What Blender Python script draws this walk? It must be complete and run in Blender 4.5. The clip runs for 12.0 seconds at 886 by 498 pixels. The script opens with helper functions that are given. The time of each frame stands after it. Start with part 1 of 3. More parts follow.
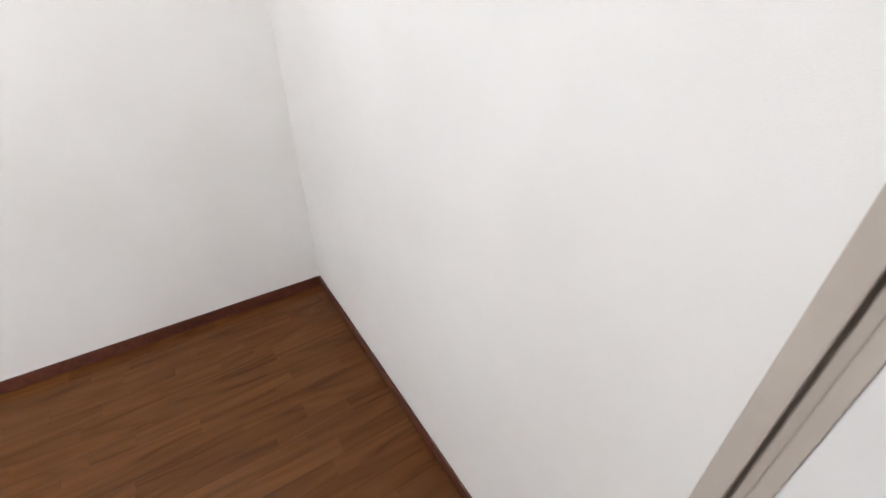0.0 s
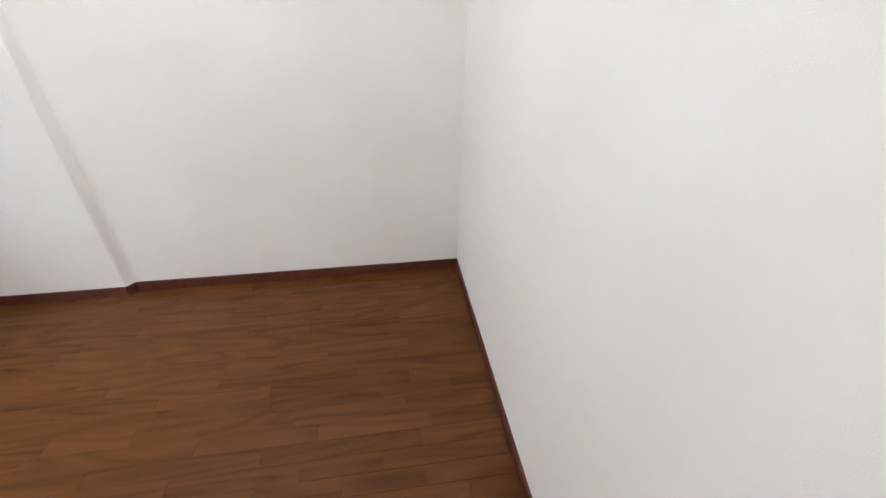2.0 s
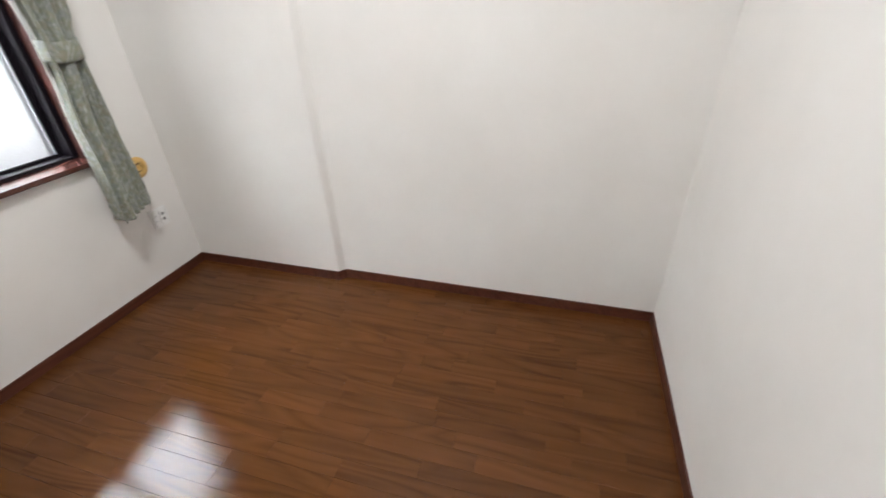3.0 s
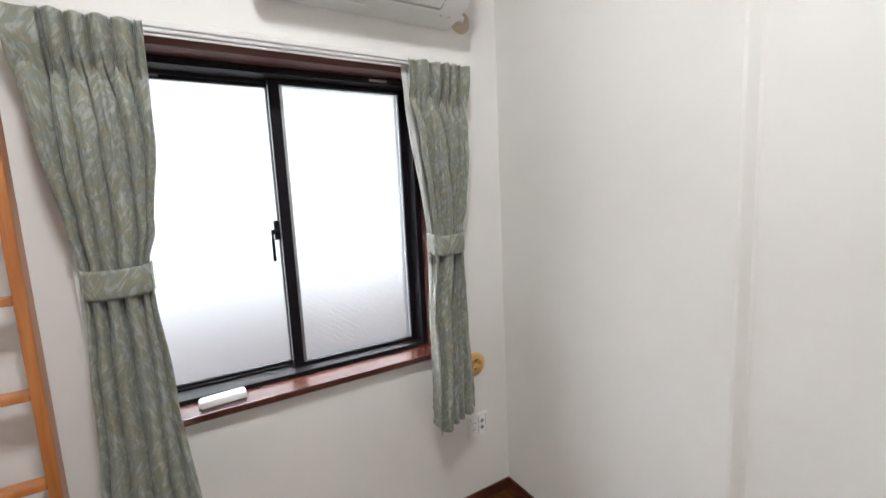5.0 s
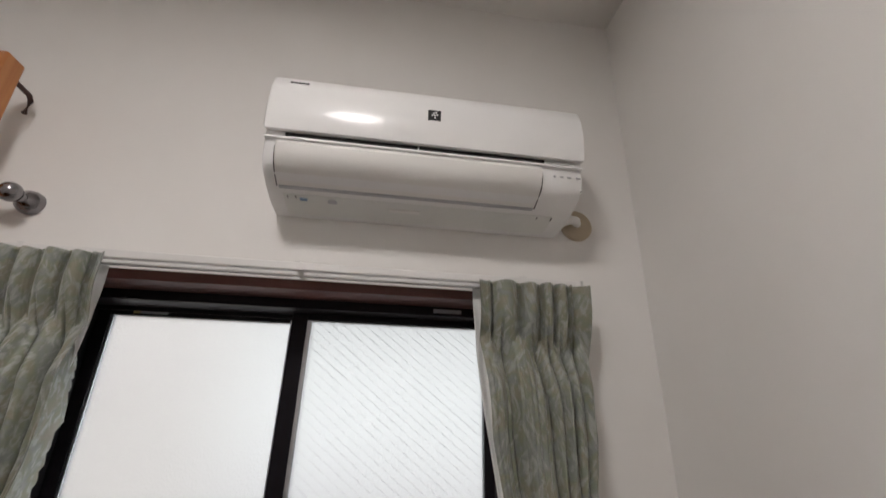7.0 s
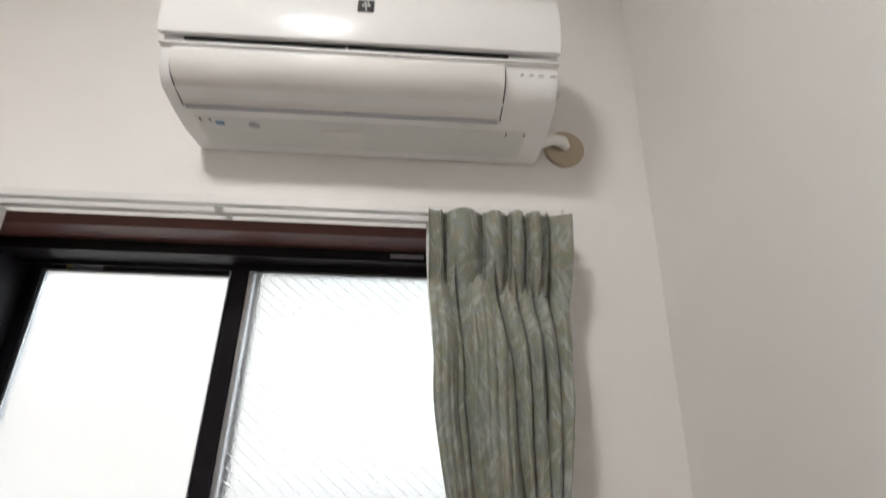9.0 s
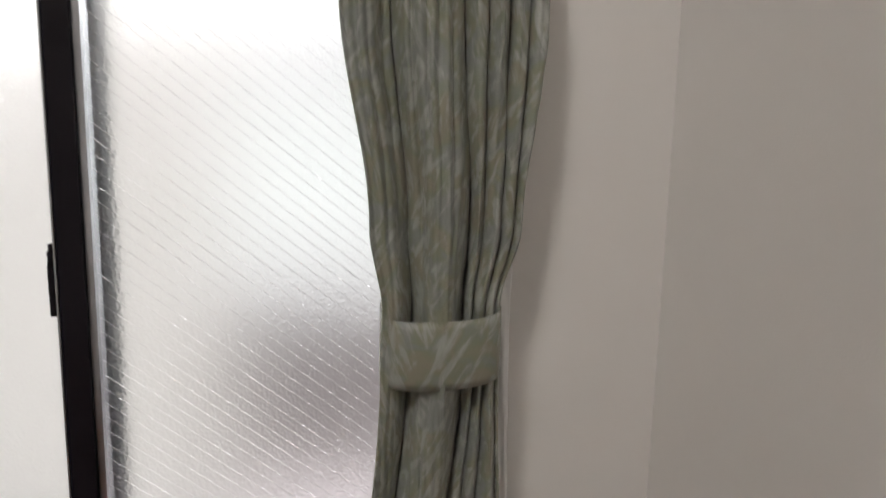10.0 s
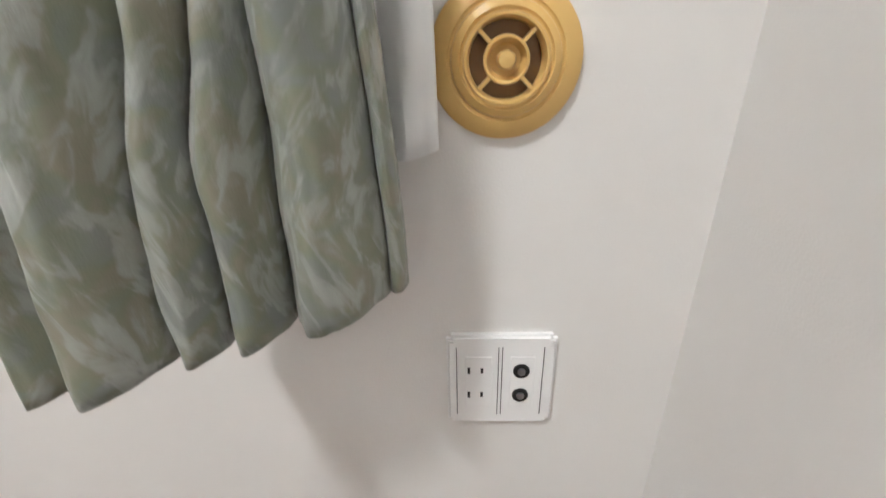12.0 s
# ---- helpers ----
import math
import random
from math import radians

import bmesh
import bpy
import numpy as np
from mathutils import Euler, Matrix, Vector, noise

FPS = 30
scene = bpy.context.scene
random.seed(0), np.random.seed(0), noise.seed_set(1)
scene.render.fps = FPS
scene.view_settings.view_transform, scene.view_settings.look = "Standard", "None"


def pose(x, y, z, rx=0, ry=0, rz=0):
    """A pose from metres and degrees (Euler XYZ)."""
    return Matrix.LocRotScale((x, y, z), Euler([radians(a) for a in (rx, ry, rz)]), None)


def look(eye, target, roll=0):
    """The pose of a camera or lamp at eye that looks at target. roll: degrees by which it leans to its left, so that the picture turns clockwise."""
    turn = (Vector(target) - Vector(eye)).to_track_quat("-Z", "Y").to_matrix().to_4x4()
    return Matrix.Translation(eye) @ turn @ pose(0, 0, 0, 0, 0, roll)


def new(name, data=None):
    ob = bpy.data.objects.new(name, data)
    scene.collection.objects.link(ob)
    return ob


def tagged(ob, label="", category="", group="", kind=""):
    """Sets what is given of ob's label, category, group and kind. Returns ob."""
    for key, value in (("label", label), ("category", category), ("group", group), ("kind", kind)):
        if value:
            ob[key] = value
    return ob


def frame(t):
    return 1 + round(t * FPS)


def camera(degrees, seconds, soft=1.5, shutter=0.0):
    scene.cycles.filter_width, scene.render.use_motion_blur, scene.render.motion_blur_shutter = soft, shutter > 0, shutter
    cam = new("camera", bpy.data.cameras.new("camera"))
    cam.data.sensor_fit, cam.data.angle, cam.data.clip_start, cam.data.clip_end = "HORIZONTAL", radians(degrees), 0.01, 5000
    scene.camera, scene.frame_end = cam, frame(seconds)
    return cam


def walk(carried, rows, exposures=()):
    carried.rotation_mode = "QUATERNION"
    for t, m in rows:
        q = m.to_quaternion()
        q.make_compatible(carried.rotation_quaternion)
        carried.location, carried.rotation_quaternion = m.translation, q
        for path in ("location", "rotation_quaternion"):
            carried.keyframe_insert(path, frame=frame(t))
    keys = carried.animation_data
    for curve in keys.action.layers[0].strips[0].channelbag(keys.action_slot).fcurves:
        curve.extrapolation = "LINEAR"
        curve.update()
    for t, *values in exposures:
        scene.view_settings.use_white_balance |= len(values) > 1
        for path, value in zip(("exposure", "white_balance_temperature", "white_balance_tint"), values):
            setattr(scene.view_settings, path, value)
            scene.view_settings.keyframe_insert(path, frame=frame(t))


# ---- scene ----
cam = camera(93.0, 12.0, shutter=0.2)
PATH = [
    (0, (-1.99, -2.401, 1.521), (-0.591, -3.326, 0.432), 0.4),
    (0.5, (-1.945, -2.386, 1.527), (-0.41, -3.103, 0.463), 2.4),
    (1, (-2.016, -2.381, 1.502), (-0.367, -2.766, 0.439), 2.9),
    (1.5, (-2.038, -2.385, 1.487), (-0.365, -2.678, 0.431), 2.1),
    (2, (-2.019, -2.461, 1.52), (-0.375, -2.732, 0.414), 1.2),
    (2.5, (-1.979, -2.462, 1.57), (-0.329, -2.434, 0.44), -1.2),
    (3, (-1.912, -2.341, 1.53), (-0.277, -1.836, 0.495), -2.2),
    (3.5, (-1.759, -2.209, 1.511), (-0.288, -1.262, 0.542), -3.2),
    (3.6, (-1.749, -2.154, 1.503), (-0.303, -1.145, 0.56), -2.8),
    (5.3, (-1.234, -1.564, 1.62), (-0.296, 0.198, 1.497), -2.5),
    (5.5, (-1.189, -1.505, 1.653), (-0.288, 0.28, 1.611), -2.2),
    (6, (-1.004, -1.381, 1.695), (-0.324, 0.478, 1.979), -0.9),
    (6.5, (-0.88, -1.206, 1.746), (-0.405, 0.661, 2.28), -0.1),
    (7, (-0.755, -1.09, 1.801), (-0.497, 0.755, 2.528), 1.5),
    (7.1, (-0.728, -1.06, 1.789), (-0.511, 0.757, 2.597), 1.8),
    (8.8, (-0.558, -0.932, 1.806), (-0.482, 0.917, 2.564), 1.1),
    (9, (-0.524, -0.886, 1.767), (-0.45, 1.008, 2.408), 1.6),
    (9.5, (-0.49, -0.776, 1.652), (-0.331, 1.199, 1.940), 0.4),
    (10, (-0.446, -0.636, 1.545), (-0.197, 1.339, 1.355), 1.2),
    (10.5, (-0.397, -0.516, 1.415), (-0.163, 1.354, 0.744), 2.4),
    (11, (-0.325, -0.428, 1.180), (-0.260, 1.357, 0.273), -0.4),
    (11.5, (-0.268, -0.377, 0.908), (-0.306, 1.42, 0.031), -0.3),
    (12, (-0.234, -0.366, 0.743), (-0.298, 1.455, -0.081), -1.6),
]
EXPOSURE = [(0, 2.0, 5800, 11), (0.5, 1.9, 5850, 11), (2.0, 1.9, 5900, 11), (3.0, 1.85, 6000, 10), (3.7, 1.8, 5950, 10), (5.3, 1.38, 6000, 11), (6.0, 0.84, 6150, 12), (7.2, 0.68, 6350, 15), (8.8, 1.26, 6200, 11),
            (9.5, 1.15, 6250, 12), (10.0, 0.82, 6450, 14), (10.5, 0.66, 6550, 20), (11.0, 1.05, 6650, 16), (11.5, 1.78, 6500, 11), (12.0, 2.30, 5900, 9)]
walk(cam, [(t, look(eye, target, roll)) for t, eye, target, roll in PATH], EXPOSURE)

# ---- world and light ----
world = bpy.data.worlds.new("sky")
scene.world = world
world.use_nodes = True
wn = world.node_tree.nodes
sky = wn.new("ShaderNodeTexSky")
sky.sky_type, sky.sun_disc = "NISHITA", False
sky.sun_elevation, sky.sun_rotation = radians(50), radians(0)
world.node_tree.links.new(sky.outputs[0], wn["Background"].inputs[0])
wn["Background"].inputs[1].default_value = 0.08

OUTSIDE = 20.0      # glow of the overcast daylight beyond the frosted panes
LAMP = 41.0         # glow of the ceiling light's diffuser

# ---- plan, metres ----
EAST, EAST_DEEP, WEST = 0.0, 0.04, -2.80
NORTH, SOUTH, TOP = 0.0, -2.888, 3.177
STEP_A, STEP_B = -1.056, -1.090
WX0, WX1, WZ0, WZ1 = -1.575, -0.400, 0.866, 2.085   # clear opening of the window lining
DOOR_X1, DOOR_X0, DOOR_TOP = -1.922, -2.70, 2.03


# ---- materials ----
def shader(name, color, rough=0.5, metal=0.0, **sockets):
    m = bpy.data.materials.new(name)
    m.use_nodes = True
    b = m.node_tree.nodes["Principled BSDF"]
    b.inputs["Base Color"].default_value = (*color, 1)
    b.inputs["Roughness"].default_value = rough
    b.inputs["Metallic"].default_value = metal
    for key, value in sockets.items():
        b.inputs[key.replace("_", " ")].default_value = value
    return m


def node(m, kind, **values):
    n = m.node_tree.nodes.new(kind)
    for key, value in values.items():
        n.inputs[key.replace("_", " ")].default_value = value
    return n


def wire(m, a, b):
    m.node_tree.links.new(a, b)


def coords(m, scale=(1, 1, 1), turn=(0, 0, 0), jitter=False):
    """Object coordinates, scaled; jitter shifts them from object to object."""
    tex = node(m, "ShaderNodeTexCoord")
    mapping = node(m, "ShaderNodeMapping")
    mapping.inputs["Scale"].default_value = scale
    mapping.inputs["Rotation"].default_value = [radians(a) for a in turn]
    wire(m, tex.outputs["Object"], mapping.inputs["Vector"])
    if jitter:
        info = node(m, "ShaderNodeObjectInfo")
        shift = node(m, "ShaderNodeVectorMath")
        shift.operation = "MULTIPLY"
        shift.inputs[1].default_value = (37.0, 91.0, 53.0)
        wire(m, info.outputs["Random"], shift.inputs[0])
        wire(m, shift.outputs[0], mapping.inputs["Location"])
    return mapping.outputs["Vector"]


def ramp(m, value, stops):
    r = node(m, "ShaderNodeValToRGB")
    e = r.color_ramp.elements
    while len(e) < len(stops):
        e.new(0.5)
    for k, (at, c) in enumerate(stops):
        e[k].position, e[k].color = at, (*c, 1) if len(c) == 3 else c
    wire(m, value, r.inputs["Fac"])
    return r.outputs["Color"]


def bump(m, height, strength, distance):
    n = node(m, "ShaderNodeBump", Strength=strength, Distance=distance)
    wire(m, height, n.inputs["Height"])
    wire(m, n.outputs["Normal"], m.node_tree.nodes["Principled BSDF"].inputs["Normal"])
    return n


def varied(name, dark, light, rough, scale=6.0, grain=180.0, relief=0.0003, strength=0.3, metal=0.0, **sockets):
    """A surface with slow stains between two colours, and a fine grain in relief."""
    m = shader(name, light, rough, metal, **sockets)
    v = coords(m)
    slow = node(m, "ShaderNodeTexNoise", Scale=scale, Detail=4.0, Roughness=0.6)
    fine = node(m, "ShaderNodeTexNoise", Scale=grain, Detail=3.0)
    wire(m, v, slow.inputs["Vector"])
    wire(m, v, fine.inputs["Vector"])
    p = m.node_tree.nodes["Principled BSDF"]
    wire(m, ramp(m, slow.outputs["Fac"], [(0.3, dark), (0.7, light)]), p.inputs["Base Color"])
    bump(m, fine.outputs["Fac"], strength, relief)
    return m


def wallpaper_material():
    """White vinyl wallpaper with a fine woven emboss and faint soiling."""
    m = shader("white_wallpaper", (0.80, 0.78, 0.75), 0.62)
    v = coords(m)
    p = m.node_tree.nodes["Principled BSDF"]
    slow = node(m, "ShaderNodeTexNoise", Scale=1.7, Detail=5.0, Roughness=0.6)
    wire(m, v, slow.inputs["Vector"])
    wire(m, ramp(m, slow.outputs["Fac"], [(0.3, (0.765, 0.745, 0.715)), (0.7, (0.815, 0.80, 0.775))]), p.inputs["Base Color"])
    weave = node(m, "ShaderNodeTexNoise", Scale=1.0, Detail=2.0)
    wire(m, coords(m, (260, 260, 620)), weave.inputs["Vector"])
    fine = node(m, "ShaderNodeTexNoise", Scale=420.0, Detail=2.0)
    wire(m, v, fine.inputs["Vector"])
    both = node(m, "ShaderNodeMath")
    both.operation = "ADD"
    wire(m, weave.outputs["Fac"], both.inputs[0])
    wire(m, fine.outputs["Fac"], both.inputs[1])
    bump(m, both.outputs[0], 0.35, 0.0006)
    return m


def wood_material(name, dark, mid, light, rough, along, grain=70.0, gloss=0.3, jitter=False, spread=0.0, figure=0.62):
    """Wood with its grain along one axis (0, 1, 2): rings, pores and lengthwise streaks."""
    m = shader(name, mid, rough)
    p = m.node_tree.nodes["Principled BSDF"]
    p.inputs["Coat Weight"].default_value = gloss
    p.inputs["Coat Roughness"].default_value = rough * 0.6
    s = [grain, grain, grain]
    s[along] = grain * 0.035
    streak = node(m, "ShaderNodeTexNoise", Scale=1.0, Detail=5.0, Roughness=0.65)
    wire(m, coords(m, s, jitter=jitter), streak.inputs["Vector"])
    w = [7.0, 7.0, 7.0]
    w[along] = 0.9
    rings = node(m, "ShaderNodeTexNoise", Scale=1.0, Detail=1.0, Distortion=0.4)
    wire(m, coords(m, w, jitter=jitter), rings.inputs["Vector"])
    saw = node(m, "ShaderNodeMath")
    saw.operation = "MULTIPLY"
    saw.inputs[1].default_value = 8.0
    wire(m, rings.outputs["Fac"], saw.inputs[0])
    ping = node(m, "ShaderNodeMath")
    ping.operation = "PINGPONG"
    ping.inputs[1].default_value = 0.5
    wire(m, saw.outputs[0], ping.inputs[0])
    mix = node(m, "ShaderNodeMath")
    mix.operation = "MULTIPLY_ADD"
    mix.inputs[1].default_value = figure
    wire(m, ping.outputs[0], mix.inputs[0])
    wire(m, streak.outputs["Fac"], mix.inputs[2])
    col = ramp(m, mix.outputs[0], [(0.30, dark), (0.58, mid), (1.0, light)])
    if spread:
        info = node(m, "ShaderNodeObjectInfo")
        rng = node(m, "ShaderNodeMapRange")
        rng.inputs["To Min"].default_value, rng.inputs["To Max"].default_value = 1 - spread, 1 + spread
        wire(m, info.outputs["Random"], rng.inputs["Value"])
        hsv = node(m, "ShaderNodeHueSaturation")
        wire(m, rng.outputs["Result"], hsv.inputs["Value"])
        wire(m, col, hsv.inputs["Color"])
        col = hsv.outputs["Color"]
    wire(m, col, p.inputs["Base Color"])
    worn = node(m, "ShaderNodeTexNoise", Scale=2.2, Detail=4.0)
    tex = node(m, "ShaderNodeNewGeometry")
    wire(m, tex.outputs["Position"], worn.inputs["Vector"])
    rr = node(m, "ShaderNodeMapRange")
    rr.inputs["To Min"].default_value, rr.inputs["To Max"].default_value = rough * 0.8, rough * 1.3
    wire(m, worn.outputs["Fac"], rr.inputs["Value"])
    wire(m, rr.outputs["Result"], p.inputs["Roughness"])
    p.inputs["Specular IOR Level"].default_value = 0.21 if spread else 0.5
    if not spread:
        bump(m, streak.outputs["Fac"], 0.02, 0.0001)
    return m


def strokes(m, scale, turn, bend):
    """Brush-like strokes along a slanting line in the plane of the cloth."""
    lean = node(m, "ShaderNodeMapping")
    lean.inputs["Scale"].default_value = scale
    wire(m, coords(m, (1, 1, 1), (0, turn, 0)), lean.inputs["Vector"])
    n = node(m, "ShaderNodeTexNoise", Scale=1.0, Detail=3.0, Roughness=0.55, Distortion=bend)
    wire(m, lean.outputs["Vector"], n.inputs["Vector"])
    return n.outputs["Fac"]


def drape_material():
    """Sage green jacquard: a matt ground with satin leaves laid in slanting strokes."""
    m = shader("sage_jacquard", (0.25, 0.26, 0.20), 0.6)
    p = m.node_tree.nodes["Principled BSDF"]
    p.inputs["Sheen Weight"].default_value = 0.2
    tint = node(m, "ShaderNodeTexNoise", Scale=25.0, Detail=3.0, Distortion=0.8)
    wire(m, coords(m), tint.inputs["Vector"])
    ground = ramp(m, tint.outputs["Fac"], [(0.38, (0.222, 0.212, 0.160)), (0.46, (0.198, 0.206, 0.144)), (0.53, (0.190, 0.209, 0.164)), (0.62, (0.200, 0.214, 0.197))])
    turns = node(m, "ShaderNodeTexNoise", Scale=9.0, Detail=1.0)
    wire(m, coords(m), turns.inputs["Vector"])
    side = ramp(m, turns.outputs["Fac"], [(0.46, (0, 0, 0)), (0.54, (1, 1, 1))])
    leaf = node(m, "ShaderNodeMix")
    wire(m, side, leaf.inputs["Factor"])
    wire(m, strokes(m, (88, 70, 18), 22, 0.6), leaf.inputs["A"])
    wire(m, strokes(m, (82, 70, 20), -30, 0.6), leaf.inputs["B"])
    leaf = leaf.outputs["Result"]
    figure = ramp(m, leaf, [(0.46, (0, 0, 0)), (0.525, (0.24, 0.24, 0.24)), (0.565, (0.60, 0.60, 0.60)), (0.68, (1, 1, 1))])
    mix = node(m, "ShaderNodeMix")
    mix.data_type = "RGBA"
    wire(m, figure, mix.inputs["Factor"])
    wire(m, ground, mix.inputs["A"])
    mix.inputs["B"].default_value = (0.325, 0.335, 0.308, 1)
    wire(m, mix.outputs["Result"], p.inputs["Base Color"])
    shine = ramp(m, leaf, [(0.5, (0.62, 0.62, 0.62)), (0.6, (0.40, 0.40, 0.40))])
    wire(m, shine, p.inputs["Roughness"])
    thread = node(m, "ShaderNodeTexNoise", Scale=1.0, Detail=2.0)
    wire(m, coords(m, (900, 900, 300)), thread.inputs["Vector"])
    soft = node(m, "ShaderNodeTexNoise", Scale=26.0, Detail=3.0)
    wire(m, coords(m), soft.inputs["Vector"])
    add = node(m, "ShaderNodeMath")
    add.operation = "MULTIPLY_ADD"
    add.inputs[1].default_value = 4.0
    wire(m, soft.outputs["Fac"], add.inputs[0])
    wire(m, thread.outputs["Fac"], add.inputs[2])
    bump(m, add.outputs[0], 0.25, 0.0007)
    return m


def lace_material():
    m = varied("white_voile", (0.72, 0.72, 0.71), (0.82, 0.82, 0.81), 0.8, grain=700.0)
    m.node_tree.nodes["Principled BSDF"].inputs["Subsurface Weight"].default_value = 0.0
    return m


def frosted_material(name, rough):
    """Obscured glass with a fine hammered relief."""
    m = shader(name, (0.96, 0.98, 0.97), rough)
    p = m.node_tree.nodes["Principled BSDF"]
    p.inputs["Transmission Weight"].default_value = 1.0
    p.inputs["IOR"].default_value = 1.45
    cells = node(m, "ShaderNodeTexVoronoi", Scale=170.0)
    wire(m, coords(m), cells.inputs["Vector"])
    bump(m, cells.outputs["Distance"], 0.35, 0.0016)
    return m


def glow_material(name, color, strength):
    m = bpy.data.materials.new(name)
    m.use_nodes = True
    t = m.node_tree
    t.nodes.remove(t.nodes["Principled BSDF"])
    e = t.nodes.new("ShaderNodeEmission")
    e.inputs["Color"].default_value = (*color, 1)
    e.inputs["Strength"].default_value = strength
    t.links.new(e.outputs[0], t.nodes["Material Output"].inputs[0])
    return m


def distance_material():
    """Overcast sky above a pale neighbouring house, shrubs and a brown fence, far out of focus."""
    m = glow_material("overcast_distance", (1, 1, 1), OUTSIDE)
    e = m.node_tree.nodes["Emission"]
    tex = node(m, "ShaderNodeTexCoord")
    sep = node(m, "ShaderNodeSeparateXYZ")
    wire(m, tex.outputs["Object"], sep.inputs[0])
    rng = node(m, "ShaderNodeMapRange")
    rng.inputs["From Min"].default_value, rng.inputs["From Max"].default_value = -6.0, 14.0
    wire(m, sep.outputs["Z"], rng.inputs["Value"])
    rise = ramp(m, rng.outputs["Result"], [(0.09, (0.030, 0.027, 0.027)), (0.15, (0.0066, 0.0057, 0.0055)), (0.255, (0.0070, 0.0062, 0.0061)), (0.285, (0.0165, 0.0158, 0.0156)),
                                           (0.315, (0.0250, 0.0250, 0.0244)), (0.38, (0.0290, 0.0299, 0.0288)), (0.45, (0.0262, 0.0270, 0.0260)), (0.54, (0.0195, 0.0196, 0.0192))])
    pale = node(m, "ShaderNodeMapRange")
    pale.inputs["From Min"].default_value, pale.inputs["From Max"].default_value = -2.5, -4.1
    wire(m, sep.outputs["X"], pale.inputs["Value"])
    mix = node(m, "ShaderNodeMix")
    mix.data_type = "RGBA"
    wire(m, pale.outputs["Result"], mix.inputs["Factor"])
    wire(m, rise, mix.inputs["A"])
    mix.inputs["B"].default_value = (0.0215, 0.0205, 0.0190, 1)
    top = node(m, "ShaderNodeMix")
    top.data_type = "RGBA"
    up = node(m, "ShaderNodeMapRange")
    up.inputs["From Min"].default_value, up.inputs["From Max"].default_value = 5.0, 8.6
    wire(m, sep.outputs["Z"], up.inputs["Value"])
    up.interpolation_type = "SMOOTHERSTEP"
    wire(m, up.outputs["Result"], top.inputs["Factor"])
    wire(m, mix.outputs["Result"], top.inputs["A"])
    top.inputs["B"].default_value = (0.62, 0.62, 0.61, 1)
    wire(m, top.outputs["Result"], e.inputs["Color"])
    return m


WALL = wallpaper_material()
CEIL = varied("ceiling_paper", (0.74, 0.72, 0.68), (0.79, 0.77, 0.73), 0.7, 2.0, 300.0, 0.0006, 0.4)
OAK = wood_material("brown_flooring", (0.050, 0.0165, 0.0046), (0.082, 0.0290, 0.0080), (0.108, 0.0415, 0.0122), 0.135, 1, 15.0, 0.0, True, 0.09, 0.62)
GAP = varied("dark_joint", (0.045, 0.015, 0.006), (0.06, 0.020, 0.008), 0.7)
SKIRT = wood_material("dark_brown_trim", (0.045, 0.014, 0.008), (0.075, 0.022, 0.012), (0.11, 0.036, 0.02), 0.36, 0, 60.0, 0.1)
LINING = wood_material("reddish_brown_lining", (0.05, 0.014, 0.010), (0.080, 0.022, 0.015), (0.105, 0.032, 0.022), 0.5, 0, 60.0, 0.1)
SILL = wood_material("glossy_sill_board", (0.040, 0.012, 0.009), (0.060, 0.018, 0.013), (0.080, 0.026, 0.018), 0.22, 0, 60.0, 0.35)
LADDER = wood_material("orange_varnished_pine", (0.36, 0.12, 0.03), (0.47, 0.17, 0.045), (0.56, 0.23, 0.07), 0.32, 2, 50.0, 0.3)
SASH = varied("dark_bronze_aluminium", (0.0055, 0.004, 0.006), (0.009, 0.007, 0.010), 0.5, 9.0, 300.0, 0.0001, 0.1, Specular_IOR_Level=0.16)
BRIGHT = varied("bare_aluminium_and_highlight", (0.40, 0.41, 0.43), (0.50, 0.51, 0.53), 0.32, 20.0, 300.0, 0.0001, 0.1, 1.0)
CHROME = varied("chromed_steel", (0.25, 0.24, 0.25), (0.34, 0.33, 0.34), 0.20, 9.0, 200.0, 0.0001, 0.05, 1.0)
IRON = varied("brown_iron", (0.06, 0.035, 0.03), (0.09, 0.05, 0.045), 0.4, 20.0, 200.0, 0.0002, 0.2, 0.6)
PLASTIC = varied("white_plastic", (0.87, 0.87, 0.86), (0.90, 0.90, 0.89), 0.24, 3.0, 500.0, 0.0001, 0.1)
PLASTIC2 = varied("ivory_plastic", (0.80, 0.79, 0.76), (0.84, 0.83, 0.80), 0.38, 3.0, 500.0, 0.0001, 0.1)
UNDER = varied("grey_plastic", (0.72, 0.73, 0.70), (0.77, 0.78, 0.75), 0.45, 6.0, 400.0, 0.0002, 0.1)
INK = varied("black_print", (0.012, 0.012, 0.012), (0.02, 0.02, 0.02), 0.4)
GREY_INK_AND_SHADE = varied("grey_print_and_shade", (0.42, 0.43, 0.45), (0.48, 0.49, 0.51), 0.5)
DARK = varied("dark_slot", (0.008, 0.007, 0.006), (0.012, 0.01, 0.009), 0.7)
OCHRE = varied("ochre_plastic", (0.68, 0.44, 0.14), (0.76, 0.51, 0.18), 0.36, 8.0, 300.0, 0.0002, 0.15)
THROAT = varied("shaded_ochre_plastic", (0.17, 0.085, 0.022), (0.21, 0.11, 0.03), 0.45)
PUTTY = varied("beige_cap", (0.44, 0.36, 0.25), (0.50, 0.42, 0.30), 0.5)
RAIL = varied("white_rail_enamel", (0.70, 0.69, 0.67), (0.74, 0.73, 0.71), 0.42, 2.0, 300.0, 0.00001, 0.02)
CREAM = varied("beige_painted_frame", (0.44, 0.39, 0.34), (0.50, 0.45, 0.39), 0.45)
DOOR = varied("white_door_sheet", (0.76, 0.75, 0.73), (0.80, 0.79, 0.77), 0.4)
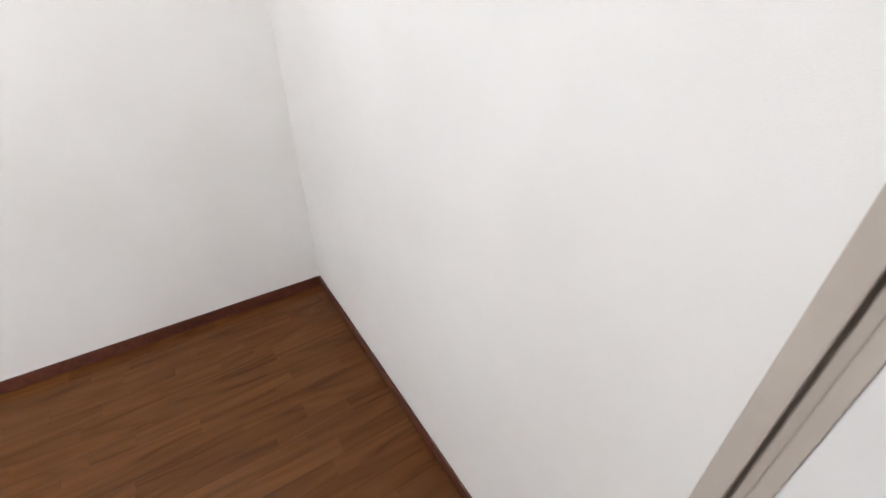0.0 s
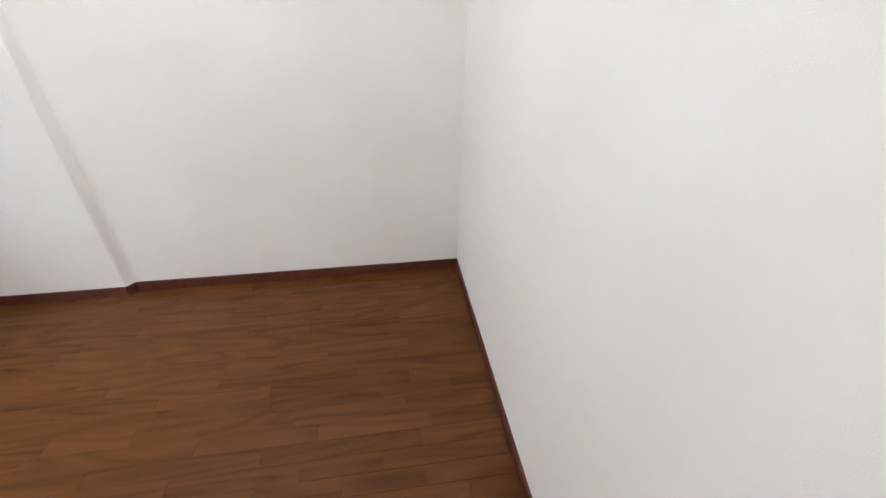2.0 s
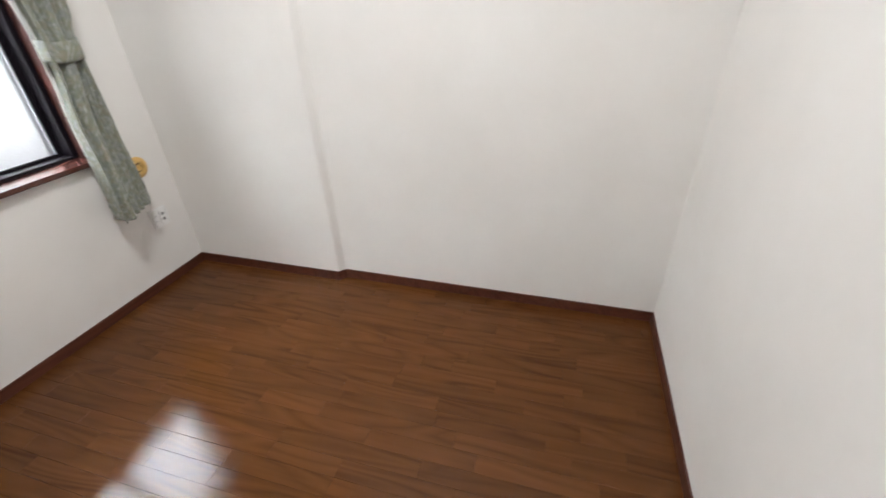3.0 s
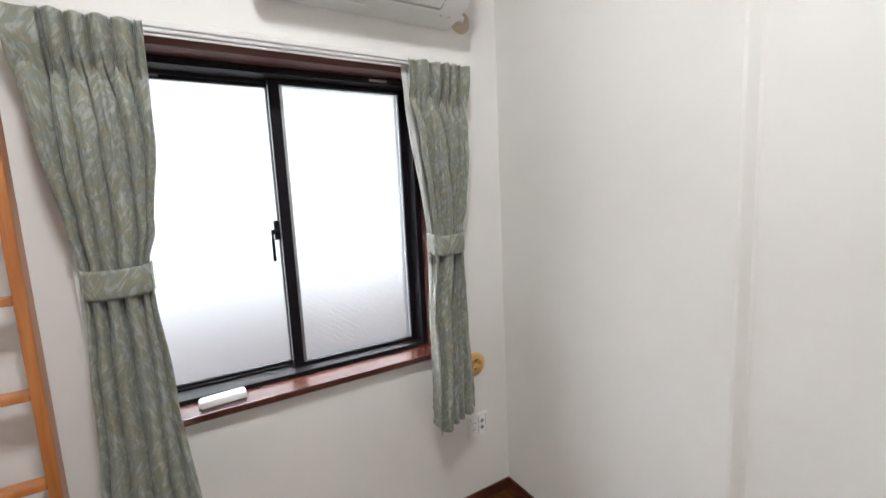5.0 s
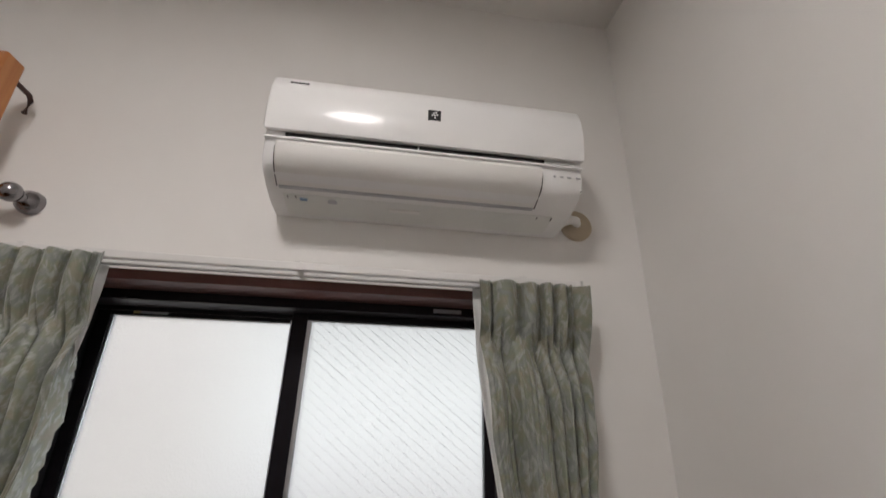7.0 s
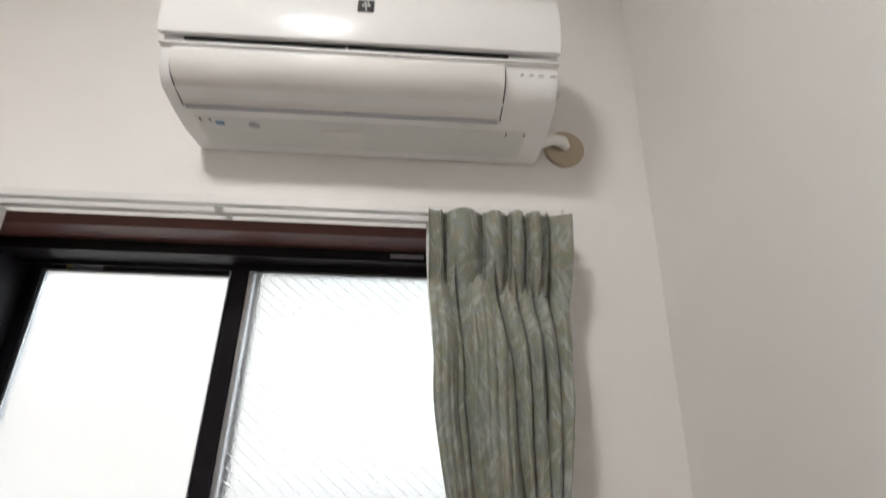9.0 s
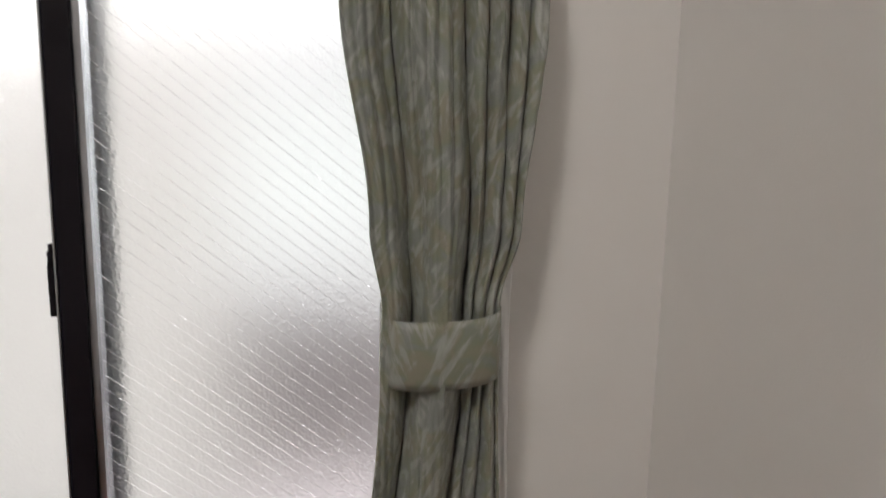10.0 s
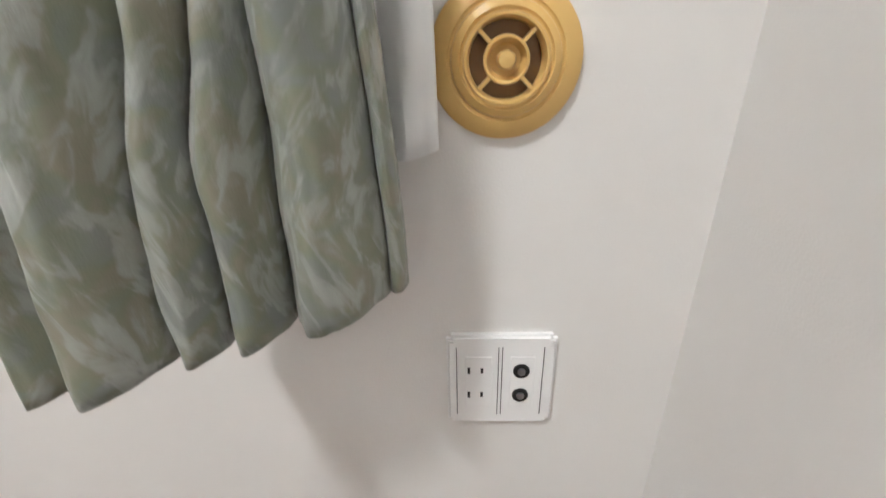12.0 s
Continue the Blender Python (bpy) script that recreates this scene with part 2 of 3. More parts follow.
PAPER = varied("white_sleeve", (0.80, 0.80, 0.79), (0.86, 0.86, 0.85), 0.6, 18.0, 90.0, 0.001, 0.3)
BLUE = varied("blue_sticker", (0.18, 0.30, 0.46), (0.24, 0.38, 0.56), 0.5)
STICKER = varied("grey_sticker", (0.24, 0.25, 0.26), (0.30, 0.31, 0.32), 0.5)
YELLOW = varied("yellow_sticker", (0.32, 0.28, 0.10), (0.36, 0.32, 0.13), 0.5)
CLEAR = shader("glazed_wire", (0.92, 0.92, 0.93), 0.85, Transmission_Weight=0.45)
DRAPE, VOILE = drape_material(), lace_material()
FROST, HAMMERED = frosted_material("frosted_glass", 0.32), frosted_material("hammered_glass", 0.28)


# ---- building helpers ----
def box(bm, x0, x1, y0, y1, z0, z1, bevel=0.0):
    if bm.faces.layers.int.get("flat") is None:
        bm.faces.layers.int.new("flat")
    made = bmesh.ops.create_cube(bm, size=1)["verts"]
    bmesh.ops.scale(bm, verts=made, vec=(abs(x1 - x0), abs(y1 - y0), abs(z1 - z0)))
    bmesh.ops.translate(bm, verts=made, vec=((x0 + x1) / 2, (y0 + y1) / 2, (z0 + z1) / 2))
    if bevel:
        edges = list({e for v in made for e in v.link_edges})
        bmesh.ops.bevel(bm, geom=edges, offset=bevel, segments=2, affect="EDGES", profile=0.5)
    layer = bm.faces.layers.int.get("flat")
    for f in bm.faces:
        f[layer] = 1
    return bm


def boxes(*rows, bevel=0.0):
    bm = bmesh.new()
    for r in rows:
        box(bm, *r, bevel=bevel)
    return bm


def lathe(profile, axis, turns=48):
    """Turns (radius, height) points about an axis (0, 1, 2) through the origin."""
    bm = bmesh.new()
    rings = []
    for r, h in profile:
        ring = []
        for k in range(turns):
            a = 2 * math.pi * k / turns
            p = [0, 0, 0]
            p[axis], p[(axis + 1) % 3], p[(axis + 2) % 3] = h, r * math.cos(a), r * math.sin(a)
            ring.append(bm.verts.new(p))
        rings.append(ring)
    for a, b in zip(rings, rings[1:]):
        for k in range(turns):
            bm.faces.new((a[k], a[(k + 1) % turns], b[(k + 1) % turns], b[k]))
    for end in (rings[0], rings[-1]):
        bm.faces.new(end)
    bmesh.ops.recalc_face_normals(bm, faces=bm.faces)
    return bm


def tube(points, radius, turns=14):
    """A round bar through the points."""
    bm = bmesh.new()
    pts = [Vector(p) for p in points]
    rings = []
    for k, p in enumerate(pts):
        d = (pts[min(k + 1, len(pts) - 1)] - pts[max(k - 1, 0)]).normalized()
        q = d.to_track_quat("Z", "X")
        rings.append([bm.verts.new(p + q @ Vector((radius * math.cos(a), radius * math.sin(a), 0)))
                      for a in (2 * math.pi * j / turns for j in range(turns))])
    for a, b in zip(rings, rings[1:]):
        for j in range(turns):
            bm.faces.new((a[j], a[(j + 1) % turns], b[(j + 1) % turns], b[j]))
    bm.faces.new(rings[0])
    bm.faces.new(rings[-1])
    bmesh.ops.recalc_face_normals(bm, faces=bm.faces)
    return bm


def prism(outline, x0, x1, bevel=0.0):
    """An outline of (y, z) points drawn out along x."""
    bm = bmesh.new()
    a = [bm.verts.new((x0, y, z)) for y, z in outline]
    b = [bm.verts.new((x1, y, z)) for y, z in outline]
    n = len(outline)
    for k in range(n):
        bm.faces.new((a[k], a[(k + 1) % n], b[(k + 1) % n], b[k]))
    caps = [bm.faces.new(a), bm.faces.new(b)]
    bmesh.ops.recalc_face_normals(bm, faces=bm.faces)
    if bevel:
        edges = list({e for f in caps for e in f.edges})
        bmesh.ops.bevel(bm, geom=edges, offset=bevel, segments=2, affect="EDGES", profile=0.5)
    return bm


def moved(bm, x, y, z):
    bmesh.ops.translate(bm, verts=bm.verts, vec=(x, y, z))
    return bm


def mesh_of(bm, name, material, smooth=True):
    flat = bm.faces.layers.int.get("flat") is not None      # boxes keep their faces flat up to the rounded edge
    me = bpy.data.meshes.new(name)
    bm.to_mesh(me)
    bm.free()
    me.materials.append(material)
    if smooth:
        me.shade_smooth()
        me.set_sharp_from_angle(angle=radians(15 if flat else 34))
    return me


def part(name, bm, material, parent=None, label="", smooth=True):
    ob = new(name, mesh_of(bm, name, material, smooth))
    if parent:
        ob.parent = parent
    return tagged(ob, label)


def thing(name, label, category, kind="", group=""):
    return tagged(new(name), label, category, group, kind)


def setting(name, bm, material, label, category="", smooth=False):
    return tagged(part(name, bm, material, None, "", smooth), label, category, "", "structure")


# ---- shell of the room ----
T = 0.12
frame_out = 0.03
setting("wall_north", boxes((WEST - T, WX0 - frame_out, NORTH, NORTH + 0.28, -0.1, TOP), (WX1 + frame_out, EAST + 0.2, NORTH, NORTH + 0.28, -0.1, TOP),
                            (WX0 - frame_out, WX1 + frame_out, NORTH, NORTH + 0.28, -0.1, WZ0 - frame_out),
                            (WX0 - frame_out, WX1 + frame_out, NORTH, NORTH + 0.28, WZ1 + frame_out, TOP)),
        WALL, "white papered wall around the frosted window", "wall")


def east_wall():
    """The wall with a shallow pier beside the window, its edge splayed."""
    bm = bmesh.new()
    line = [(EAST, NORTH), (EAST, STEP_A), (EAST + 0.006, STEP_A - 0.008), (EAST_DEEP - 0.006, STEP_B + 0.008), (EAST_DEEP, STEP_B), (EAST_DEEP, SOUTH - T),
            (EAST_DEEP + T, SOUTH - T), (EAST_DEEP + T, NORTH)]
    low = [bm.verts.new((x, y, -0.1)) for x, y in line]
    high = [bm.verts.new((x, y, TOP)) for x, y in line]
    for k in range(len(line)):
        j = (k + 1) % len(line)
        bm.faces.new((low[k], low[j], high[j], high[k]))
    bm.faces.new(low)
    bm.faces.new(high)
    bmesh.ops.recalc_face_normals(bm, faces=bm.faces)
    return bm


setting("wall_east", east_wall(), WALL, "white papered wall with a shallow splayed pier", "wall")
setting("wall_south", boxes((DOOR_X1, EAST_DEEP, SOUTH - T, SOUTH, -0.1, TOP), (DOOR_X0, DOOR_X1, SOUTH - T, SOUTH, DOOR_TOP, TOP),
                            (WEST - T, DOOR_X0, SOUTH - T, SOUTH, -0.1, TOP)), WALL, "white papered wall beside the door", "wall")
setting("wall_west", boxes((WEST - T, WEST, SOUTH, NORTH, -0.1, TOP)), WALL, "plain white papered wall", "wall")
setting("ceiling", boxes((WEST - T, EAST_DEEP + T, SOUTH - T, NORTH + 0.28, TOP, TOP + 0.1)), CEIL, "high off-white papered ceiling", "ceiling")


def skirting(rows):
    bm = bmesh.new()
    for r in rows:
        box(bm, *r, bevel=0.0015)
    return bm


def skirting_east():
    bm = skirting([])
    line = [(EAST, NORTH - 0.008), (EAST, STEP_A), (EAST_DEEP, STEP_B), (EAST_DEEP, SOUTH + 0.008)]
    t = 0.008
    inner = [(x - t, y) for x, y in line]
    inner[1] = (line[1][0] - t, line[1][1] - 0.002)
    inner[2] = (line[2][0] - t, line[2][1] - 0.002)
    ring = inner + line[::-1]
    low = [bm.verts.new((x, y, 0.0)) for x, y in ring]
    high = [bm.verts.new((x, y, 0.060)) for x, y in ring]
    for k in range(len(ring)):
        j = (k + 1) % len(ring)
        bm.faces.new((low[k], low[j], high[j], high[k]))
    for a, b in ((0, 1), (1, 2), (2, 3)):
        bm.faces.new((high[a], high[b], high[7 - b], high[7 - a]))
    bmesh.ops.recalc_face_normals(bm, faces=bm.faces)
    return bm


for rows in ([(WEST + 0.008, EAST, NORTH - 0.008, NORTH, 0, 0.060)], [(DOOR_X1 + 0.004, EAST_DEEP, SOUTH, SOUTH + 0.008, 0, 0.060)],
             [(WEST, WEST + 0.008, SOUTH, NORTH, 0, 0.060)]):
    setting("baseboard", skirting(rows), SKIRT, "low dark brown wooden baseboard along the wall", "baseboard")
setting("baseboard", skirting_east(), SKIRT, "low dark brown baseboard that follows the pier", "baseboard")

# ---- the door in the south wall ----
door = thing("door_1", "closed white door in a beige grooved frame", "door", "structure")
part("door_frame", boxes((DOOR_X1 - 0.031, DOOR_X1, SOUTH - T, SOUTH + 0.004, 0, DOOR_TOP), (DOOR_X0, DOOR_X0 + 0.031, SOUTH - T, SOUTH + 0.004, 0, DOOR_TOP),
                         (DOOR_X0 + 0.031, DOOR_X1 - 0.031, SOUTH - T, SOUTH + 0.004, DOOR_TOP - 0.031, DOOR_TOP), bevel=0.002), CREAM, door, "beige painted door frame")
part("groove", boxes((DOOR_X1 - 0.036, DOOR_X1 - 0.031, SOUTH - T, SOUTH - 0.022, 0, DOOR_TOP - 0.031)), CREAM, door, "narrow gap")
part("stop", boxes((DOOR_X1 - 0.050, DOOR_X1 - 0.036, SOUTH - T, SOUTH - 0.010, 0, DOOR_TOP - 0.031), bevel=0.002), CREAM, door, "beige stop bead")
part("edge_strip", boxes((DOOR_X1 - 0.069, DOOR_X1 - 0.050, SOUTH - T, SOUTH - 0.004, 0, DOOR_TOP - 0.031), bevel=0.002), CREAM, door, "beige edge strip")
leaf = part("leaf", boxes((DOOR_X0 + 0.033, DOOR_X1 - 0.0695, SOUTH - T + 0.03, SOUTH - 0.006, 0.006, DOOR_TOP - 0.034), bevel=0.002), DOOR, door, "white door leaf")

# ---- window ----
window = thing("window_1", "two-pane frosted sliding window in dark bronze aluminium", "window", "structure")
FY0, FY1 = 0.088, 0.262      # depth of the aluminium frame
part("lining", boxes((WX0 - 0.025, WX0, -0.014, FY0 + 0.03, WZ0, WZ1), (WX1, WX1 + 0.025, -0.014, FY0 + 0.03, WZ0, WZ1),
                     (WX0 - 0.025, WX1 + 0.025, -0.014, FY0 + 0.03, WZ1, WZ1 + 0.025), bevel=0.002), LINING, window, "reddish brown wooden lining")
part("window_sill", box(bmesh.new(), WX0 - 0.035, WX1 + 0.035, -0.038, FY0 + 0.03, WZ0 - 0.026, WZ0, bevel=0.003), SILL, window, "glossy reddish brown sill board")
fr = 0.026
part("window_frame", boxes((WX0, WX0 + fr, FY0, FY1, WZ0, WZ1), (WX1 - fr, WX1, FY0, FY1, WZ0, WZ1), (WX0 + fr, WX1 - fr, FY0, FY1, WZ1 - fr, WZ1),
                           (WX0 + fr, WX1 - fr, FY0, FY1, WZ0, WZ0 + 0.016), (WX0 + fr, WX1 - fr, 0.182, 0.188, WZ0 + 0.016, WZ0 + 0.026),
                           (WX0 + fr, WX1 - fr, 0.182, 0.188, WZ1 - fr - 0.012, WZ1 - fr), bevel=0.0012), SASH, window)


def sash(x0, x1, y0, y1, bead, g, gx0, gx1, glass, told):
    """One sliding sash: two stiles, two rails, and its pane."""
    z0, z1, gz0, gz1 = WZ0 + 0.014, WZ1 - 0.022, 0.897, 2.040
    s = part("sash", boxes((x0, gx0, y0, y1, z0, z1), (gx1, x1, y0, y1, z0, z1), (gx0, gx1, y0, y1, z0, gz0), (gx0, gx1, y0, y1, gz1, z1), bevel=0.002), SASH, window)
    pane = part("pane", box(bmesh.new(), gx0 - 0.003, gx1 + 0.003, (y0 + y1) / 2 - 0.0025, (y0 + y1) / 2 + 0.0025, gz0 - 0.003, gz1 + 0.003), glass, s, told, False)
    pane.visible_shadow = False
    part("gasket", boxes((gx0, gx0 + g, y0 + 0.006, y1 - 0.006, gz0, gz1), (gx1 - 0.004, gx1, y0 + 0.006, y1 - 0.006, gz0, gz1)), bead, s, "glazing bead")
    return s


right_sash = sash(-1.010, WX1 - 0.018, 0.150, 0.182, BRIGHT, 0.012, -0.968, -0.452, HAMMERED, "hammered wired glass")
left_sash = sash(WX0 + 0.016, -0.966, 0.210, 0.240, BRIGHT, 0.005, WX0 + 0.060, -1.007, FROST, "plain frosted glass")


def wires():
    """Slanting wires cast into the pane."""
    bm = bmesh.new()
    gx0, gx1, gz0, gz1, y = -0.956, -0.452, 0.897, 2.040, 0.1627
    slope, pitch = -0.78, 0.0262
    c = gz0
    while c < gz1 + 0.5:
        a, b = (gx0, c), (gx1, c + slope * (gx1 - gx0))
        pts = []
        lo, hi = 0.0, 1.0
        dz = b[1] - a[1]
        for lim, side in ((gz0, -1), (gz1, 1)):
            k = (lim - a[1]) / dz
            if side < 0:
                hi = min(hi, k)
            else:
                lo = max(lo, k)
        if hi - lo > 0.02:
            pts = [(gx0 + (gx1 - gx0) * k, y, a[1] + dz * k) for k in (lo, hi)]
            t = tube(pts, 0.0006, 6)
            me = bpy.data.meshes.new("wire_tmp")
            t.to_mesh(me)
            t.free()
            bm.from_mesh(me)
            bpy.data.meshes.remove(me)
        c += pitch
    return bm


tagged(part("wire_mesh", wires(), CLEAR, right_sash, "fine slanting wires in the glass"), kind="stuff")
# Added bright strip stands in for the highlight line along the meeting stile.
part("edge_strip", boxes((-1.013, -1.010, 0.148, 0.158, WZ0 + 0.05, WZ1 - 0.05)), BRIGHT, window, "bright strip drawn as the highlight on the meeting stile")
lock = part("crescent_lock", boxes((-1.030, -1.004, 0.186, 0.204, 1.425, 1.505), (-1.044, -1.008, 0.178, 0.188, 1.452, 1.470), bevel=0.003), SASH, window, "black crescent lock")
part("lever", tube([(-1.020, 0.182, 1.461), (-1.036, 0.181, 1.461), (-1.040, 0.180, 1.452), (-1.040, 0.180, 1.43), (-1.040, 0.181, 1.340)], 0.006), SASH, lock, "hanging lever")
part("sticker", boxes((-1.440, -1.366, 0.2085, 0.2105, 2.045, 2.060)), STICKER, window, "small grey sticker")
part("sticker", boxes((-1.458, -1.441, 0.2085, 0.2105, 2.045, 2.061)), YELLOW, window, "small yellowed sticker")
part("sticker", boxes((-0.613, -0.532, FY0 - 0.002, FY0 + 0.001, 2.067, 2.078)), STICKER, window, "small grey sticker")

# distance beyond the panes
bd = bmesh.new()
box(bd, -26.0, 24.0, 7.00, 7.04, -6.0, 14.0)
setting("backdrop", bd, distance_material(), "pale overcast distance beyond the frosted glass", "backdrop")

# ---- ceiling light ----
lamp = thing("ceiling_light", "round white ceiling light, switched on", "lamp")
lamp.location = (-1.22, -1.48, TOP)
part("base", lathe([(0.02, 0.0), (0.21, 0.0), (0.215, -0.008), (0.212, -0.034), (0.206, -0.040), (0.194, -0.038), (0.19, -0.014)], 2), PLASTIC, lamp, "white base ring")
part("diffuser", lathe([(0.188, -0.016), (0.189, -0.030), (0.180, -0.036), (0.10, -0.040), (0.01, -0.041)], 2), glow_material("lamp_diffuser", (1.0, 0.955, 0.89), LAMP), lamp, "glowing diffuser")


# ---- air conditioner ----
def air_conditioner():
    x0, x1 = -1.064, -0.272
    ac = thing("air_conditioner", "white wall-mounted air conditioner above the window", "air conditioner")
    body = [(-0.004, 2.582), (-0.150, 2.585), (-0.190, 2.572), (-0.205, 2.540), (-0.208, 2.406), (-0.208, 2.390), (-0.200, 2.350), (-0.178, 2.322),
            (-0.128, 2.304), (-0.075, 2.292), (-0.020, 2.289), (-0.004, 2.289)]
    part("body", prism(body, x0, x1, 0.008), PLASTIC, ac)
    cover = [(-0.186, 2.583), (-0.206, 2.579), (-0.222, 2.565), (-0.234, 2.530), (-0.238, 2.485), (-0.235, 2.440), (-0.228, 2.412), (-0.218, 2.412), (-0.212, 2.43), (-0.200, 2.55)]
    part("front_panel", prism(cover, x0 - 0.002, x1 + 0.002, 0.010), PLASTIC, ac, "glossy white front panel")
    part("lip", prism([(-0.209, 2.403), (-0.217, 2.400), (-0.219, 2.394), (-0.209, 2.392)], x0 + 0.002, x1 - 0.002, 0.002), PLASTIC, ac)
    for a, b in ((x0 + 0.048, x0 + 0.362), (x0 + 0.366, x1 - 0.105)):
        part("slot", boxes((a, b, -0.2160, -0.2085, 2.4035, 2.4110)), DARK, ac, "dark air intake slot")
    part("slot", boxes((x1 - 0.103, x1 - 0.022, -0.2150, -0.2085, 2.4045, 2.4085)), UNDER, ac, "narrow grey slot")
    flap = [(-0.213, 2.391), (-0.219, 2.380), (-0.216, 2.360), (-0.206, 2.340), (-0.186, 2.326), (-0.142, 2.3085), (-0.136, 2.314), (-0.18, 2.332), (-0.204, 2.36), (-0.209, 2.39)]
    part("louver", prism(flap, x0 + 0.030, x1 - 0.112, 0.002), PLASTIC2, ac, "curved closed louver")
    gap = 0.0022
    line = [(-0.2085, 2.388), (-0.2115, 2.372), (-0.2085, 2.352), (-0.198, 2.334), (-0.180, 2.323), (-0.140, 2.3072), (-0.136, 2.312), (-0.175, 2.334), (-0.20, 2.37)]
    part("seam", prism(line, x0 + 0.030 - gap, x0 + 0.030), DARK, ac, "dark seam")
    part("seam", prism(line, x1 - 0.112, x1 - 0.112 + gap), DARK, ac, "dark seam")
    # Solid strip whose grey stands for the shade below the louver.
    part("seam", boxes((x0 + 0.034, x1 - 0.116, -0.1435, -0.1345, 2.3045, 2.3105)), GREY_INK_AND_SHADE, ac, "grey strip drawn as the shade under the louver")
    part("underside", prism([(-0.118, 2.3005), (-0.076, 2.2905), (-0.030, 2.2875), (-0.030, 2.291), (-0.075, 2.295), (-0.116, 2.304)], x0 + 0.04, x1 - 0.05), UNDER, ac, "grey underside strip")
    part("emblem", boxes((-0.682, -0.650, -0.2395, -0.2365, 2.477, 2.506)), INK, ac, "black square badge")
    for dx, dz in ((-0.668, 2.497), (-0.662, 2.499), (-0.665, 2.491), (-0.671, 2.491), (-0.659, 2.492), (-0.665, 2.484)):
        part("emblem_dot", boxes((dx - 0.002, dx + 0.002, -0.2405, -0.2394, dz - 0.002, dz + 0.002)), PLASTIC, ac, "white dot")
    for k in range(5):
        a = -1.022 + 0.0092 * k
        part("marking", boxes((a, a + 0.0072, -0.2300, -0.2262, 2.5465, 2.5505)), INK, ac, "black printed mark")
    for a, w in ((-0.352, 0.006), (-0.334, 0.008), (-0.315, 0.010), (-0.292, 0.012)):
        part("marking", boxes((a, a + w, -0.2098, -0.2075, 2.369, 2.372)), GREY_INK_AND_SHADE, ac, "small grey symbol")
    part("marking", boxes((-0.985, -0.967, -0.1060, -0.0930, 2.2950, 2.2975)), BLUE, ac, "small blue sticker under the unit")
    part("drain_plug", moved(lathe([(0.012, 0.0), (0.012, -0.0030), (0.006, -0.0035)], 2, 20), -0.905, -0.098, 2.2975), GREY_INK_AND_SHADE, ac, "small round grey plug")
    part("marking", boxes((-0.760, -0.680, -0.0960, -0.0800, 2.2908, 2.2935)), PLASTIC2, ac, "pale printed label under the unit")
    for a in (-1.015, -0.995, -0.365, -0.325):
        part("marking", boxes((a, a + 0.0018, -0.112, -0.100, 2.2965, 2.2995)), INK, ac, "short dark slit")
    part("side_clip", boxes((x1, x1 + 0.006, -0.19, -0.16, 2.345, 2.395), bevel=0.002), UNDER, ac)
    return ac


air_conditioner()
cap = thing("pipe_cap", "beige round pipe cap on the wall behind the air conditioner", "pipe cap")
cap.location = (-0.200, 0, 2.336)
part("disc", lathe([(0.049, 0.0), (0.049, -0.006), (0.045, -0.010), (0.010, -0.011)], 1), PUTTY, cap)
part("pipe", tube([(0.0, -0.008, 0.005), (-0.012, -0.03, 0.004), (-0.04, -0.05, -0.005), (-0.075, -0.055, -0.02)], 0.013), PLASTIC2, cap, "short white pipe bend")

# ---- curtain rail ----
rail = thing("curtain_rail", "white double curtain rail above the window", "curtain rail")
RX0, RX1 = -1.715, -0.246
part("front_rail", box(bmesh.new(), RX0, RX1, -0.092, -0.074, 2.112, 2.132, bevel=0.003), RAIL, rail)
part("back_rail", box(bmesh.new(), RX0, RX1, -0.050, -0.032, 2.110, 2.132, bevel=0.003), RAIL, rail)
for x in (-1.57, -0.97, -0.40):
    part("bracket", boxes((x - 0.008, x + 0.008, -0.088, 0.0, 2.132, 2.1375), (x - 0.012, x + 0.012, -0.004, 0.0, 2.112, 2.155), bevel=0.001), RAIL, rail, "small white bracket")
for x in (RX0 - 0.006, RX1):
    part("end_cap", boxes((x, x + 0.006, -0.094, -0.072, 2.110, 2.134), bevel=0.002), RAIL, rail)


# ---- curtains ----
def smooth(a, b, v):
    k = min(1.0, max(0.0, (v - a) / (b - a)))
    return k * k * (3 - 2 * k)


def between(table, z):
    """Rows (z, values...) from top to bottom, eased between."""
    for (za, *a), (zb, *b) in zip(table, table[1:]):
        if z >= zb:
            k = smooth(za, zb, z)
            return [p + (q - p) * k for p, q in zip(a, b)]
    return table[-1][1:]


def fold(u, marks, flip):
    """How far the cloth stands forward (0 to 1) at u, between creases at the marks."""
    last = len(marks) - 2
    k = max(j for j in range(last + 1) if marks[j] <= u + 1e-9)
    w = marks[k + 1] - marks[k]
    s = min(1.0, max(0.0, (u - marks[k]) / w))
    if k == (last if flip else 0):
        s = s / 2 if flip else 0.5 + s / 2
    elif k == (0 if flip else last):
        s = 0.12 + 0.88 * s if flip else 0.88 * s
    return math.sin(math.pi * s) ** 0.42 * min(1.0, 0.5 + 2.4 * w)


def pleats(u, marks):
    """The stiff heading: flat spans that bow forward between tightly pinched pleats."""
    near = min(abs(u - m) for m in marks)
    ends = [0.0, *marks, 1.0]
    k = max(j for j in range(len(ends) - 1) if ends[j] <= u + 1e-9)
    s = (u - ends[k]) / (ends[k + 1] - ends[k])
    span = math.sin(math.pi * min(1.0, max(0.0, s))) ** 0.6 if 0 < k < len(ends) - 2 else (s if k == 0 else 1 - s) ** 0.4 * -0.3 + 0.9
    tucks = math.exp(-(near / 0.020) ** 2) * (0.5 + 0.5 * math.cos(near * 2 * math.pi / 0.016))
    return 0.72 * span + 0.34 * tucks


